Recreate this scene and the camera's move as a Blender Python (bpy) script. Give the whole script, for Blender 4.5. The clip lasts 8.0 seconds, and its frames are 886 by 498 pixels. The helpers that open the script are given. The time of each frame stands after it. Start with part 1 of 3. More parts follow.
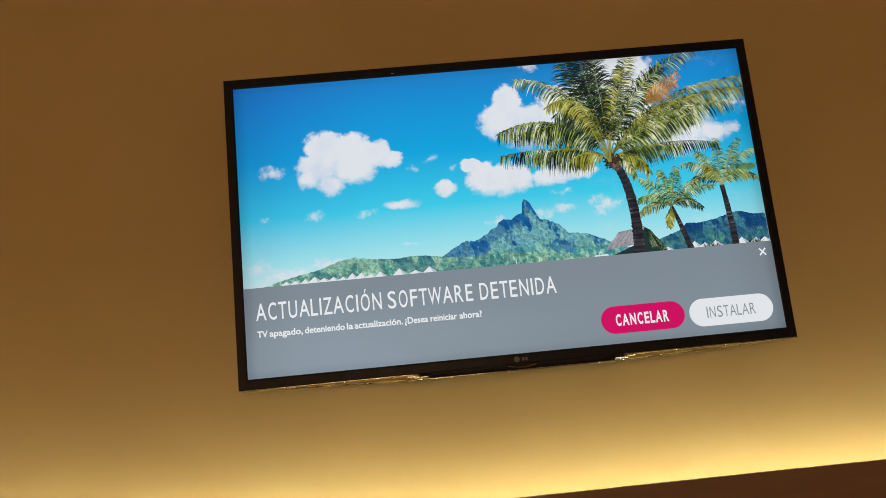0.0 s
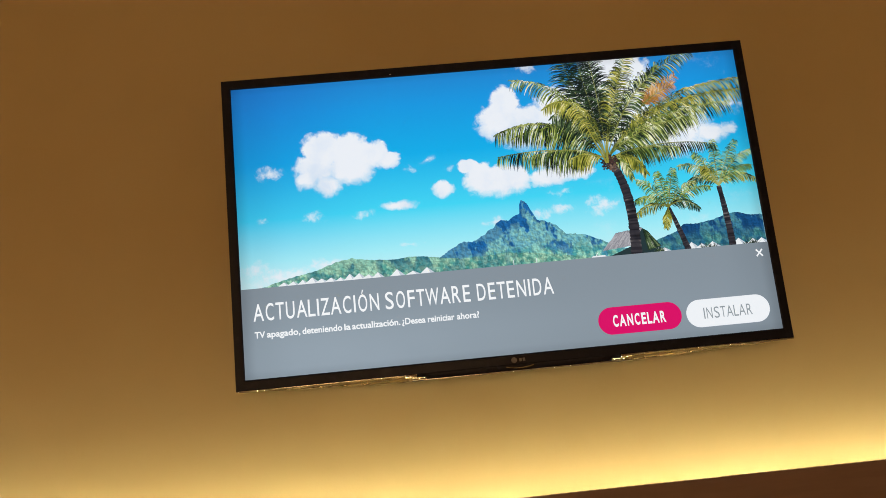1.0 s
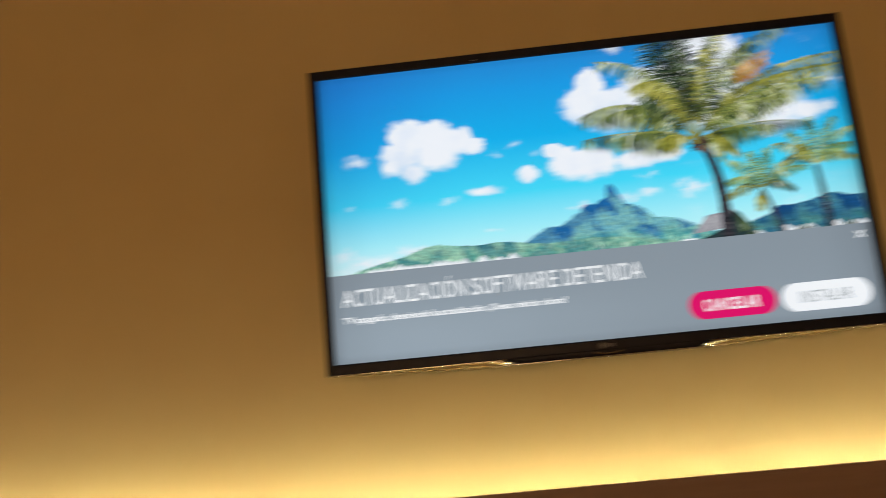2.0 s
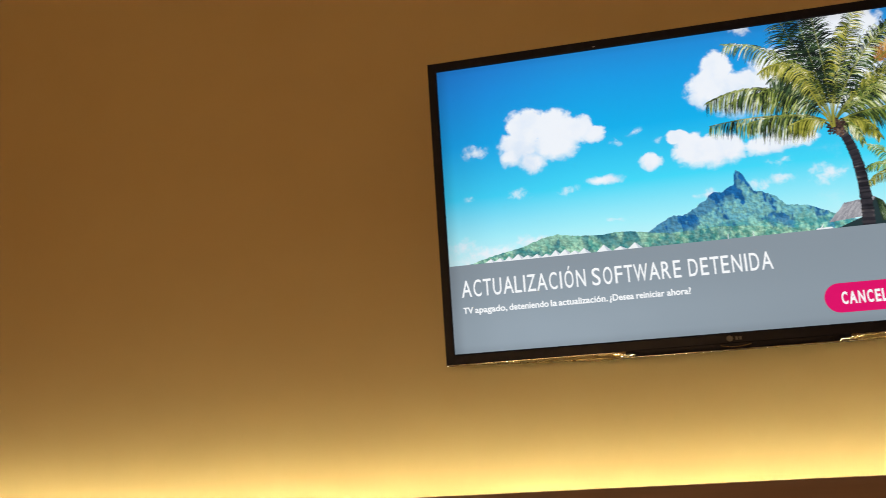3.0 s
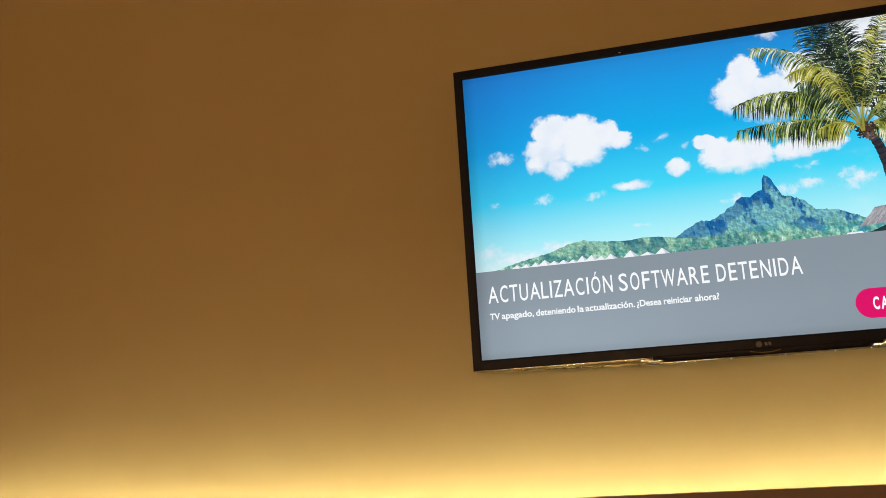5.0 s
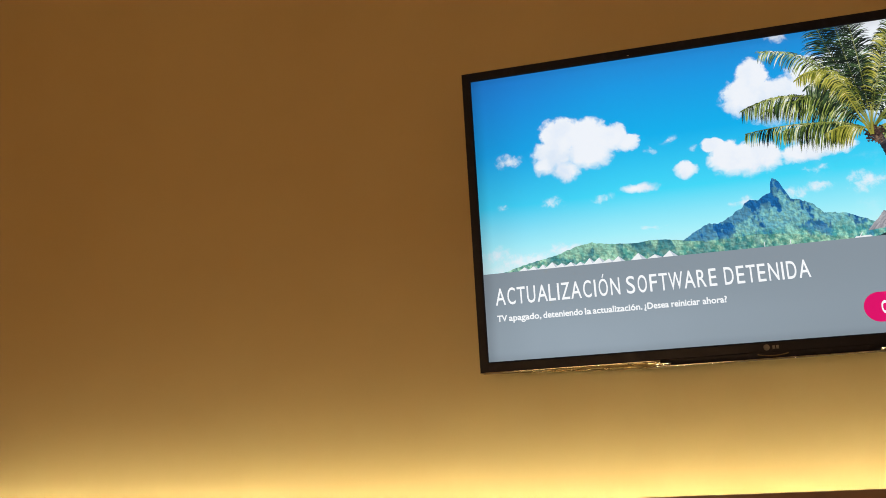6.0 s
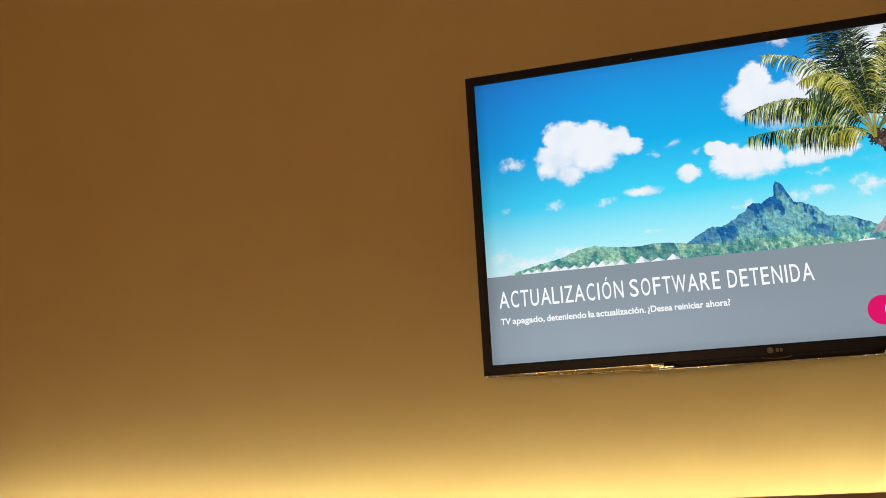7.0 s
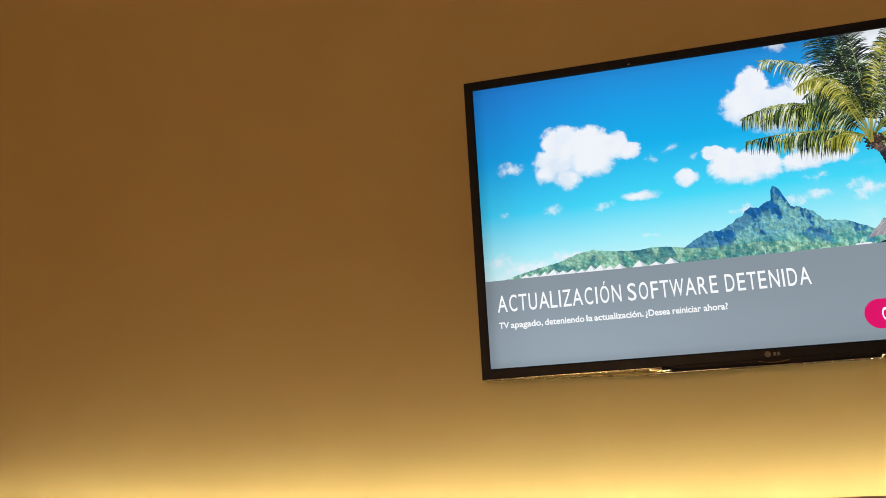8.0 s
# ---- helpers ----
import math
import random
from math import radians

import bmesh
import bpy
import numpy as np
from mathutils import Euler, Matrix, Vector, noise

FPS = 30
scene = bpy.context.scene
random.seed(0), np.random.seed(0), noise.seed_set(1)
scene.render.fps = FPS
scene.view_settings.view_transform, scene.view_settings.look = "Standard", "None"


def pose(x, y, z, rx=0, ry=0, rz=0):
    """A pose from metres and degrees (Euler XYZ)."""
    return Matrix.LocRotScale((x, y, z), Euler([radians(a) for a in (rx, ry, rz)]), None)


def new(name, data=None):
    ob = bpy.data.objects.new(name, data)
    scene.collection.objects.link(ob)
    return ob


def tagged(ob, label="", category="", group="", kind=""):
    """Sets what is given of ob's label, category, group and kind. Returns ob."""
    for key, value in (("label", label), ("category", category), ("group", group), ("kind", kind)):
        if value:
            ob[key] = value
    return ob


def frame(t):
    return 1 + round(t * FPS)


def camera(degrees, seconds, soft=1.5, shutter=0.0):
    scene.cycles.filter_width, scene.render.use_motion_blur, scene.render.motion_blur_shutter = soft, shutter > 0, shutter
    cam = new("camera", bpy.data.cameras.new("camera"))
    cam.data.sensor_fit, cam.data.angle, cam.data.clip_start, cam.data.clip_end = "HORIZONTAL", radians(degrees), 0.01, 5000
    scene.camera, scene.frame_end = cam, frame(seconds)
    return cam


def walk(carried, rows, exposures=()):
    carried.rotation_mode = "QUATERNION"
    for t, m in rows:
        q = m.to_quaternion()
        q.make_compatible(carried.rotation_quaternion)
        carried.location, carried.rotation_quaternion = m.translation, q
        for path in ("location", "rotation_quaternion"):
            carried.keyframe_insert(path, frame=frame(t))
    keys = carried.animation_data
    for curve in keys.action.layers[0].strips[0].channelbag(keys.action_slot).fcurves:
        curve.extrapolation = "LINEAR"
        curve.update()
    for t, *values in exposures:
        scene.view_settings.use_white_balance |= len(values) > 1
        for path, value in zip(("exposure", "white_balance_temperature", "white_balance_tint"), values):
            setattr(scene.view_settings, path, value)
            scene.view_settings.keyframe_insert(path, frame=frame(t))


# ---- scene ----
cam = camera(55.29, 8.0, soft=0.55, shutter=0.9)
ROWS = [
    (0.0, -0.1822, -1.5481, 1.6853, 101.453, 5.639, -1.426),
    (0.5, -0.1829, -1.5503, 1.6849, 101.497, 5.665, -1.697),
    (1.0, -0.1829, -1.5493, 1.6854, 101.477, 5.636, -1.631),
    (1.5, -0.1856, -1.5483, 1.6851, 101.362, 5.721, -1.611),
    (1.6, -0.1861, -1.5483, 1.6850, 101.379, 5.747, -1.112),
    (1.7, -0.1865, -1.5477, 1.6848, 101.307, 5.715, -0.618),
    (1.8, -0.1866, -1.5461, 1.6846, 101.115, 5.789, -0.286),
    (1.9, -0.1876, -1.5493, 1.6827, 101.102, 5.483, 1.379),
    (2.0, -0.1880, -1.5507, 1.6814, 101.208, 5.212, 4.063),
    (2.1, -0.1877, -1.5489, 1.6812, 101.120, 4.960, 5.275),
    (2.2, -0.1883, -1.5498, 1.6804, 101.130, 4.649, 6.397),
    (2.4, -0.1883, -1.5492, 1.6794, 101.186, 4.284, 8.409),
    (2.7, -0.1882, -1.5483, 1.6778, 101.279, 3.911, 10.674),
    (3.0, -0.1882, -1.5475, 1.6762, 101.363, 3.698, 11.988),
    (3.3, -0.1882, -1.5476, 1.6747, 101.449, 3.632, 12.760),
    (3.5, -0.1882, -1.5472, 1.6742, 101.528, 3.591, 13.140),
    (4.0, -0.1880, -1.5492, 1.6719, 101.788, 3.603, 13.554),
    (4.5, -0.1875, -1.5507, 1.6702, 101.982, 3.610, 13.683),
    (6.0, -0.1874, -1.5551, 1.6671, 102.324, 3.163, 14.224),
    (6.5, -0.1868, -1.5548, 1.6653, 102.446, 3.065, 14.519),
    (7.0, -0.1860, -1.5582, 1.6633, 102.676, 3.127, 14.504),
    (7.5, -0.1849, -1.5604, 1.6612, 102.871, 3.122, 14.471),
    (8.0, -0.1839, -1.5613, 1.6590, 103.070, 3.096, 14.447),
]
EXPOSURES = [(0.0, -0.25), (0.2, -0.20), (0.5, -0.07), (1.7, -0.05), (2.5, 0.0), (8.0, 0.0)]
walk(cam, [(t, pose(x, y, z, rx, ry, rz)) for t, x, y, z, rx, ry, rz in ROWS], EXPOSURES)

# ---- light ----
LED_POWER = 128.0
FILL_POWER = 8.9
STRIP_COLOUR = (1.0, 0.915, 0.58)
FILL_COLOUR = (1.0, 0.60, 0.30)

world = bpy.data.worlds.new("world")
scene.world = world
world.use_nodes = True
world.node_tree.nodes["Background"].inputs["Color"].default_value = (0.0, 0.0, 0.0, 1)


# ---- material helpers ----
def lin(r, g, b):
    """Linear colour from the 0 to 255 values of a display."""
    return tuple((c / 255 / 12.92 if c <= 10 else ((c / 255 + 0.055) / 1.055) ** 2.4) for c in (r, g, b)) + (1.0,)


class Nodes:
    def __init__(self, name):
        self.mat = bpy.data.materials.new(name)
        self.mat.use_nodes = True
        self.tree = self.mat.node_tree
        self.bsdf = self.tree.nodes["Principled BSDF"]

    def add(self, kind, operation="", blend_type="", data_type="", interpolation_type="", use_clamp=False):
        n = self.tree.nodes.new(kind)
        if operation:
            n.operation = operation
        if data_type:
            n.data_type = data_type
        if blend_type:
            n.blend_type = blend_type
        if interpolation_type:
            n.interpolation_type = interpolation_type
        if use_clamp:
            n.use_clamp = True
        return n

    def put(self, socket, value):
        if isinstance(value, bpy.types.NodeSocket):
            self.tree.links.new(value, socket)
        else:
            socket.default_value = value

    def math(self, op, a, b=0.0, c=0.0, clamp=False):
        n = self.add("ShaderNodeMath", operation=op, use_clamp=clamp)
        for s, v in zip(n.inputs, (a, b, c)):
            self.put(s, v)
        return n.outputs[0]

    def vec(self, op, a, b=(0, 0, 0)):
        n = self.add("ShaderNodeVectorMath", operation=op)
        self.put(n.inputs[0], a)
        self.put(n.inputs[1], b)
        return n.outputs["Value"] if op in ("LENGTH", "DOT_PRODUCT") else n.outputs[0]

    def noise(self, vector, scale, detail=3.0, rough=0.55, colour=False):
        n = self.add("ShaderNodeTexNoise")
        self.put(n.inputs["Vector"], vector)
        n.inputs["Scale"].default_value, n.inputs["Detail"].default_value, n.inputs["Roughness"].default_value = scale, detail, rough
        return n.outputs["Color" if colour else "Fac"]

    def ramp(self, fac, stops, mode="LINEAR"):
        n = self.add("ShaderNodeValToRGB")
        n.color_ramp.interpolation = mode
        els = n.color_ramp.elements
        els[0].position, els[0].color = stops[0]
        els[1].position, els[1].color = stops[-1]
        for p, c in stops[1:-1]:
            els.new(p).color = c
        self.put(n.inputs[0], fac)
        return n.outputs[0]

    def span(self, v, a, b, lo=0.0, hi=1.0, smooth=True):
        n = self.add("ShaderNodeMapRange", interpolation_type="SMOOTHSTEP" if smooth else "LINEAR")
        for s, x in zip(n.inputs, (v, a, b, lo, hi)):
            self.put(s, x)
        return n.outputs[0]

    def mix(self, fac, a, b, blend="MIX"):
        n = self.add("ShaderNodeMix", data_type="RGBA", blend_type=blend)
        self.put(n.inputs[0], fac)
        self.put(n.inputs[6], a)
        self.put(n.inputs[7], b)
        return n.outputs[2]

    def coords(self):
        return self.add("ShaderNodeTexCoord").outputs["Object"]

    def bump(self, height, strength, distance):
        n = self.add("ShaderNodeBump")
        n.inputs["Strength"].default_value, n.inputs["Distance"].default_value = strength, distance
        self.put(n.inputs["Height"], height)
        self.put(self.bsdf.inputs["Normal"], n.outputs[0])

    def surface(self, colour, rough, metal=0.0, spec=0.5):
        self.put(self.bsdf.inputs["Base Color"], colour)
        self.put(self.bsdf.inputs["Roughness"], rough)
        self.bsdf.inputs["Metallic"].default_value = metal
        self.bsdf.inputs["Specular IOR Level"].default_value = spec
        return self.mat

    def glow(self, colour, strength=1.0):
        """A lit part of a display, under its matt polariser."""
        tint = self.add("ShaderNodeVectorMath", operation="SCALE")
        if isinstance(colour, bpy.types.NodeSocket):
            self.tree.links.new(colour, tint.inputs[0])
        else:
            tint.inputs[0].default_value = colour[:3]
        tint.inputs["Scale"].default_value = 0.10
        self.surface(tint.outputs[0], 0.5, 0.0, 0.12)
        self.put(self.bsdf.inputs["Emission Color"], colour)
        self.put(self.bsdf.inputs["Emission Strength"], strength)
        return self.mat


def paint_material(name, colour, mottled, rough=0.62):
    n = Nodes(name)
    co = n.coords()
    big = n.noise(co, 2.3, 4)
    fine = n.noise(co, 260.0, 3)
    base = n.mix(n.span(big, 0.35, 0.65), colour, mottled)
    n.bump(n.math("ADD", n.math("MULTIPLY", fine, 0.6), n.noise(co, 38.0, 2)), 0.12, 0.002)
    return n.surface(base, n.span(big, 0.3, 0.7, rough - 0.05, rough + 0.06), 0, 0.3)


def wood_material(name, dark, light):
    n = Nodes(name)
    co = n.coords()
    m = n.add("ShaderNodeMapping")
    n.put(m.inputs["Vector"], co)
    m.inputs["Scale"].default_value = (1.2, 14.0, 14.0)
    grain = n.noise(m.outputs[0], 5.0, 6, 0.6)
    n.bump(grain, 0.08, 0.001)
    return n.surface(n.mix(n.span(grain, 0.35, 0.7), dark, light), 0.5, 0, 0.35)


def plastic_material(name, colour, rough, grain=900.0, strength=0.05, metal=0.0, spec=0.5):
    n = Nodes(name)
    co = n.coords()
    dust = n.noise(co, 60.0, 4)
    n.bump(n.noise(co, grain, 2), strength, 0.0004)
    lighter = tuple(min(1, c * 1.5 + 0.004) for c in colour[:3]) + (1,)
    return n.surface(n.mix(n.span(dust, 0.5, 0.75), colour, lighter), n.span(dust, 0.3, 0.7, rough * 0.85, rough * 1.2), metal, spec)


WALL = paint_material("wall_paint", (0.66, 0.525, 0.268, 1), (0.64, 0.50, 0.25, 1))
CEILING = paint_material("ceiling_paint", (0.84, 0.76, 0.62, 1), (0.80, 0.72, 0.58, 1))
FLOOR = wood_material("floor_wood", (0.10, 0.055, 0.03, 1), (0.20, 0.115, 0.06, 1))
PANEL = wood_material("dark_panel_wood", (0.270, 0.178, 0.138, 1), (0.298, 0.196, 0.152, 1))
BEZEL = plastic_material("satin_black_plastic", (0.0105, 0.0115, 0.0220, 1), 0.42, spec=0.18)
CASE = plastic_material("matt_black_plastic", (0.012, 0.011, 0.011, 1), 0.55)
BRONZE = plastic_material("bronze_tinted_strip", (0.21, 0.145, 0.07, 1), 0.30, 300.0, 0.0, metal=1.0)
TRIM = plastic_material("polished_edge_trim", (0.60, 0.56, 0.50, 1), 0.05, 300.0, 0.0, metal=1.0)
# pale metal for the highlights at the two bends of the chin
FLARE = plastic_material("satin_highlight_band", (0.95, 0.88, 0.72, 1), 0.12, 300.0, 0.0, metal=1.0)
STEEL = plastic_material("black_steel", (0.03, 0.03, 0.03, 1), 0.45)
BADGE = plastic_material("grey_badge_print", (0.13, 0.13, 0.14, 1), 0.4)
TAPE = plastic_material("white_strip_tape", (0.7, 0.68, 0.62, 1), 0.5)

n = Nodes("led_chip_glow")
n.surface((0.8, 0.7, 0.4, 1), 0.5)
n.put(n.bsdf.inputs["Emission Color"], (*STRIP_COLOUR, 1))
n.bsdf.inputs["Emission Strength"].default_value = LED_POWER
CHIP = n.mat

# glow of the added fill panel across the room
n = Nodes("fill_diffuser_glow")
n.surface((0.8, 0.8, 0.75, 1), 0.5)
n.put(n.bsdf.inputs["Emission Color"], (*FILL_COLOUR, 1))
n.bsdf.inputs["Emission Strength"].default_value = FILL_POWER
DIFFUSER = n.mat

# ---- the picture on the display, centre of the display at the origin of its parts ----
SW, SH = 0.941, 0.529


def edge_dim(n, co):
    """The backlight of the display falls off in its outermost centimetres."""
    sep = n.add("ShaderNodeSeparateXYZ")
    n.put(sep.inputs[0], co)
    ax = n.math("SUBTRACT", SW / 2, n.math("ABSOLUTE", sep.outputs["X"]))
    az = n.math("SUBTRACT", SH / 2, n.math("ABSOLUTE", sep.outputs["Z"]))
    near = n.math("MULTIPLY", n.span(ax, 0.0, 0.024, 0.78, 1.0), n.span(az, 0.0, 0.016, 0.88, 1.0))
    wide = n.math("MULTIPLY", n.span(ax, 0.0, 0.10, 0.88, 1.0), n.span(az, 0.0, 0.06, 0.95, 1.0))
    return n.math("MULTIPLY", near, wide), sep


# clouds: x, z, half width, half height, density
BIG_CLOUD = [(-0.312, 0.135, 0.042, 0.037, 1), (-0.268, 0.130, 0.046, 0.035, 1), (-0.325, 0.098, 0.042, 0.037, 1), (-0.225, 0.118, 0.040, 0.030, 1), (-0.265, 0.098, 0.052, 0.036, 1),
             (-0.192, 0.108, 0.024, 0.020, 1), (-0.345, 0.080, 0.023, 0.020, 1), (-0.304, 0.068, 0.030, 0.023, 1), (-0.158, 0.086, 0.015, 0.010, 0.55)]
MIDDLE_CLOUD = [(-0.052, 0.080, 0.022, 0.014, 1), (-0.028, 0.052, 0.033, 0.037, 1), (0.005, 0.047, 0.040, 0.035, 1), (0.034, 0.049, 0.028, 0.031, 1),
                (0.100, 0.048, 0.050, 0.020, 0.95), (0.146, 0.058, 0.034, 0.022, 0.95), (0.112, 0.076, 0.050, 0.022, 0.85), (-0.100, 0.043, 0.023, 0.017, 1), (-0.183, 0.019, 0.036, 0.011, 0.95)]
PALM_CLOUD = [(0.028, 0.196, 0.028, 0.036, 1), (0.012, 0.160, 0.045, 0.040, 1), (0.070, 0.145, 0.075, 0.048, 1), (0.150, 0.170, 0.080, 0.060, 1),
              (0.240, 0.220, 0.075, 0.085, 1), (0.250, 0.130, 0.080, 0.060, 1), (0.345, 0.112, 0.070, 0.050, 1), (0.400, 0.106, 0.040, 0.022, 0.95),
              (0.436, 0.114, 0.022, 0.015, 0.9), (0.445, 0.155, 0.040, 0.020, 0.5), (0.075, 0.262, 0.022, 0.014, 0.6)]
SMALL_CLOUD = [(-0.410, 0.098, 0.030, 0.015, 0.75), (-0.332, 0.010, 0.028, 0.014, 0.50), (-0.247, 0.010, 0.024, 0.012, 0.45), (0.182, -0.013, 0.036, 0.024, 0.62),
               (0.110, 0.014, 0.030, 0.011, 0.48), (0.108, -0.014, 0.030, 0.012, 0.45), (-0.124, 0.100, 0.022, 0.010, 0.36), (-0.165, -0.054, 0.025, 0.006, 0.45),
               (-0.400, -0.090, 0.085, 0.024, 0.60), (-0.318, -0.078, 0.045, 0.017, 0.70), (-0.440, -0.074, 0.034, 0.018, 0.60), (-0.420, 0.012, 0.022, 0.008, 0.28),
               (0.068, -0.018, 0.034, 0.014, 0.50), (-0.016, -0.026, 0.024, 0.012, 0.55), (-0.088, 0.080, 0.014, 0.006, 0.36)]


def sky_material():
    n = Nodes("display_sky")
    co = n.coords()
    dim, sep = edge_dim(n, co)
    height = n.span(sep.outputs["Z"], -0.11, 0.2645, 0, 1, smooth=False)
    sky = n.ramp(height, [(0.0, lin(206, 243, 249)), (0.13, lin(164, 238, 250)), (0.33, lin(66, 214, 247)), (0.60, lin(16, 174, 235)), (0.85, lin(24, 152, 226)), (1.0, lin(34, 138, 216))])
    side = n.span(sep.outputs["X"], -0.47, -0.18, 1, 0)
    sky = n.mix(n.math("MULTIPLY", side, n.math("MULTIPLY", height, 0.60)), sky, lin(28, 108, 198))
    # the edges of the clouds are ruffled at several sizes
    ruffle = n.vec("SUBTRACT", n.noise(co, 24.0, 3, 0.6, colour=True), (0.5, 0.5, 0.5))
    scale = n.add("ShaderNodeVectorMath", operation="SCALE")
    n.put(scale.inputs[0], ruffle)
    scale.inputs["Scale"].default_value = 0.022
    warped = n.vec("MULTIPLY", n.vec("ADD", co, scale.outputs[0]), (1, 0, 1))
    curl = n.math("SUBTRACT", n.noise(warped, 52.0, 7, 0.62), 0.5)
    cover, faint, under = 0.0, 0.0, 0.0
    # heaped tops are crisp, the undersides dissolve and turn faintly blue
    for heap, base, crown in ((BIG_CLOUD, 0.050, 0.125), (MIDDLE_CLOUD, 0.015, 0.062), (PALM_CLOUD, 0.090, 0.190), (SMALL_CLOUD, -0.2, -0.1)):
        solid = 0.0
        for x, z, rx, rz, dense in heap:
            q = n.vec("DIVIDE", n.vec("SUBTRACT", warped, (x, 0, z)), (rx, 1, rz))
            one = n.math("MULTIPLY", n.math("SUBTRACT", 1.12, n.vec("LENGTH", q)), 1.0 if dense > 0.9 else dense)
            if dense > 0.9:
                solid = n.math("MAXIMUM", solid, one)
            else:
                faint = n.math("MAXIMUM", faint, one)
        if heap is SMALL_CLOUD:
            continue
        rough_edge = n.math("ADD", solid, n.math("MULTIPLY", curl, 1.0))
        crisp = n.span(rough_edge, 0.08, 0.38)
        melting = n.span(rough_edge, 0.08, 0.72)
        low = n.span(sep.outputs["Z"], crown, base)
        blend = n.math("ADD", n.math("MULTIPLY", crisp, n.math("SUBTRACT", 1.0, low)), n.math("MULTIPLY", melting, low))
        cover = n.math("MAXIMUM", cover, n.math("MULTIPLY", blend, n.span(solid, 0.0, 0.10)))
        under = n.math("MAXIMUM", under, n.math("MULTIPLY", low, n.span(solid, 0.0, 0.2)))
    cover = n.math("MAXIMUM", cover, n.math("MULTIPLY", n.span(n.math("ADD", faint, n.math("MULTIPLY", curl, 2.0)), 0.10, 0.80, 0, 0.85), n.span(faint, 0.0, 0.26)))
    wisps = n.math("MULTIPLY", n.span(n.noise(co, 13.0, 7, 0.68), 0.54, 0.8, 0, 0.4), n.span(sep.outputs["X"], 0.0, 0.35))
    cover = n.math("MAXIMUM", cover, wisps)
    billow = n.span(n.noise(warped, 17.0, 4, 0.55), 0.45, 0.75)
    white = n.mix(n.math("MULTIPLY", billow, n.math("ADD", 0.45, n.math("MULTIPLY", under, 0.55))), lin(236, 242, 250), lin(206, 224, 244))
    sky = n.mix(cover, sky, white)
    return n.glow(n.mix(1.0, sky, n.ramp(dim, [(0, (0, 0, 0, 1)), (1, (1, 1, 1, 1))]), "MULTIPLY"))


def banner_material():
    n = Nodes("display_grey_banner")
    co = n.coords()
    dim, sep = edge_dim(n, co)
    down = n.span(sep.outputs["Z"], -0.108, -0.262, 0, 1)
    left = n.span(sep.outputs["X"], 0.2, -0.4, 0.25, 1)
    grey = n.mix(n.math("MULTIPLY", down, left), lin(134, 147, 158), lin(154, 170, 183))
    grey = n.mix(n.span(n.noise(co, 5.0, 2), 0.3, 0.7, 0, 0.25), grey, lin(136, 151, 163))
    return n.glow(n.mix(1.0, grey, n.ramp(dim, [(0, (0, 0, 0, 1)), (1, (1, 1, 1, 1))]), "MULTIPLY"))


def hill_material(name, low, foot, top, shade, contrast=1.0, flank=False):
    """A far wooded slope: green below, bluish rock above, broken by gullies in shade."""
    n = Nodes(name)
    co = n.coords()
    sep = n.add("ShaderNodeSeparateXYZ")
    n.put(sep.inputs[0], co)
    bent = n.math("ADD", sep.outputs["Z"], n.math("MULTIPLY", n.math("SUBTRACT", n.noise(co, 30.0, 4), 0.5), 0.050))
    rise = n.span(bent, -0.098, -0.066)
    woods = n.mix(n.span(n.noise(co, 110.0, 4, 0.55), 0.36, 0.66), low, foot)
    rock = n.mix(n.span(n.noise(co, 150.0, 4, 0.55), 0.40, 0.66), top, n.mix(0.5, top, foot))
    col = n.mix(rise, woods, rock)
    # spurs and gullies: the side of each away from the sun is in blue shade
    m = n.add("ShaderNodeMapping")
    n.put(m.inputs["Vector"], co)
    m.inputs["Rotation"].default_value = (0, radians(24), 0)
    m.inputs["Scale"].default_value = (1.0, 1.0, 0.55)
    high = n.noise(m.outputs[0], 15.0, 6, 0.56)
    back = n.noise(n.vec("ADD", m.outputs[0], (0.0085, 0, 0.0060)), 15.0, 6, 0.56)
    slope = n.math("SUBTRACT", high, back)
    dark = n.span(slope, 0.014, -0.022, 0, 1)
    dark = n.math("MULTIPLY", dark, n.span(rise, 0.0, 1.0, 0.52 * contrast, 1.0))
    if flank:
        # the flank that falls away from the rock tooth lies in shade, as far as a ragged line down the slope
        line = n.math("SUBTRACT", sep.outputs["Z"], n.math("MULTIPLY", sep.outputs["X"], 0.46))
        ragged = n.math("ADD", line, n.math("MULTIPLY", n.math("SUBTRACT", n.noise(m.outputs[0], 34.0, 5, 0.6), 0.5), 0.060))
        away = n.math("MULTIPLY", n.span(ragged, -0.052, -0.042), n.span(sep.outputs["X"], 0.048, 0.034))
        dark = n.math("MAXIMUM", dark, n.math("MULTIPLY", away, 0.60))
    # single crowns and rocks, lit from the upper right
    knob = n.math("SUBTRACT", n.noise(co, 85.0, 5, 0.65), n.noise(n.vec("ADD", co, (0.0020, 0, 0.0018)), 85.0, 5, 0.65))
    lit = n.span(knob, -0.06, 0.06, 0.72, 1.20, smooth=False)
    final = n.add("ShaderNodeVectorMath", operation="SCALE")
    n.put(final.inputs[0], n.mix(dark, col, shade))
    n.put(final.inputs["Scale"], lit)
    return n.glow(final.outputs[0])


def leaf_material(name, stops):
    n = Nodes(name)
    rnd = n.add("ShaderNodeNewGeometry").outputs["Random Per Island"]
    co = n.coords()
    v = n.math("ADD", n.math("MULTIPLY", rnd, 0.70), n.math("MULTIPLY", n.math("SUBTRACT", n.noise(co, 42.0, 3), 0.385), 1.4))
    return n.glow(n.ramp(v, stops))


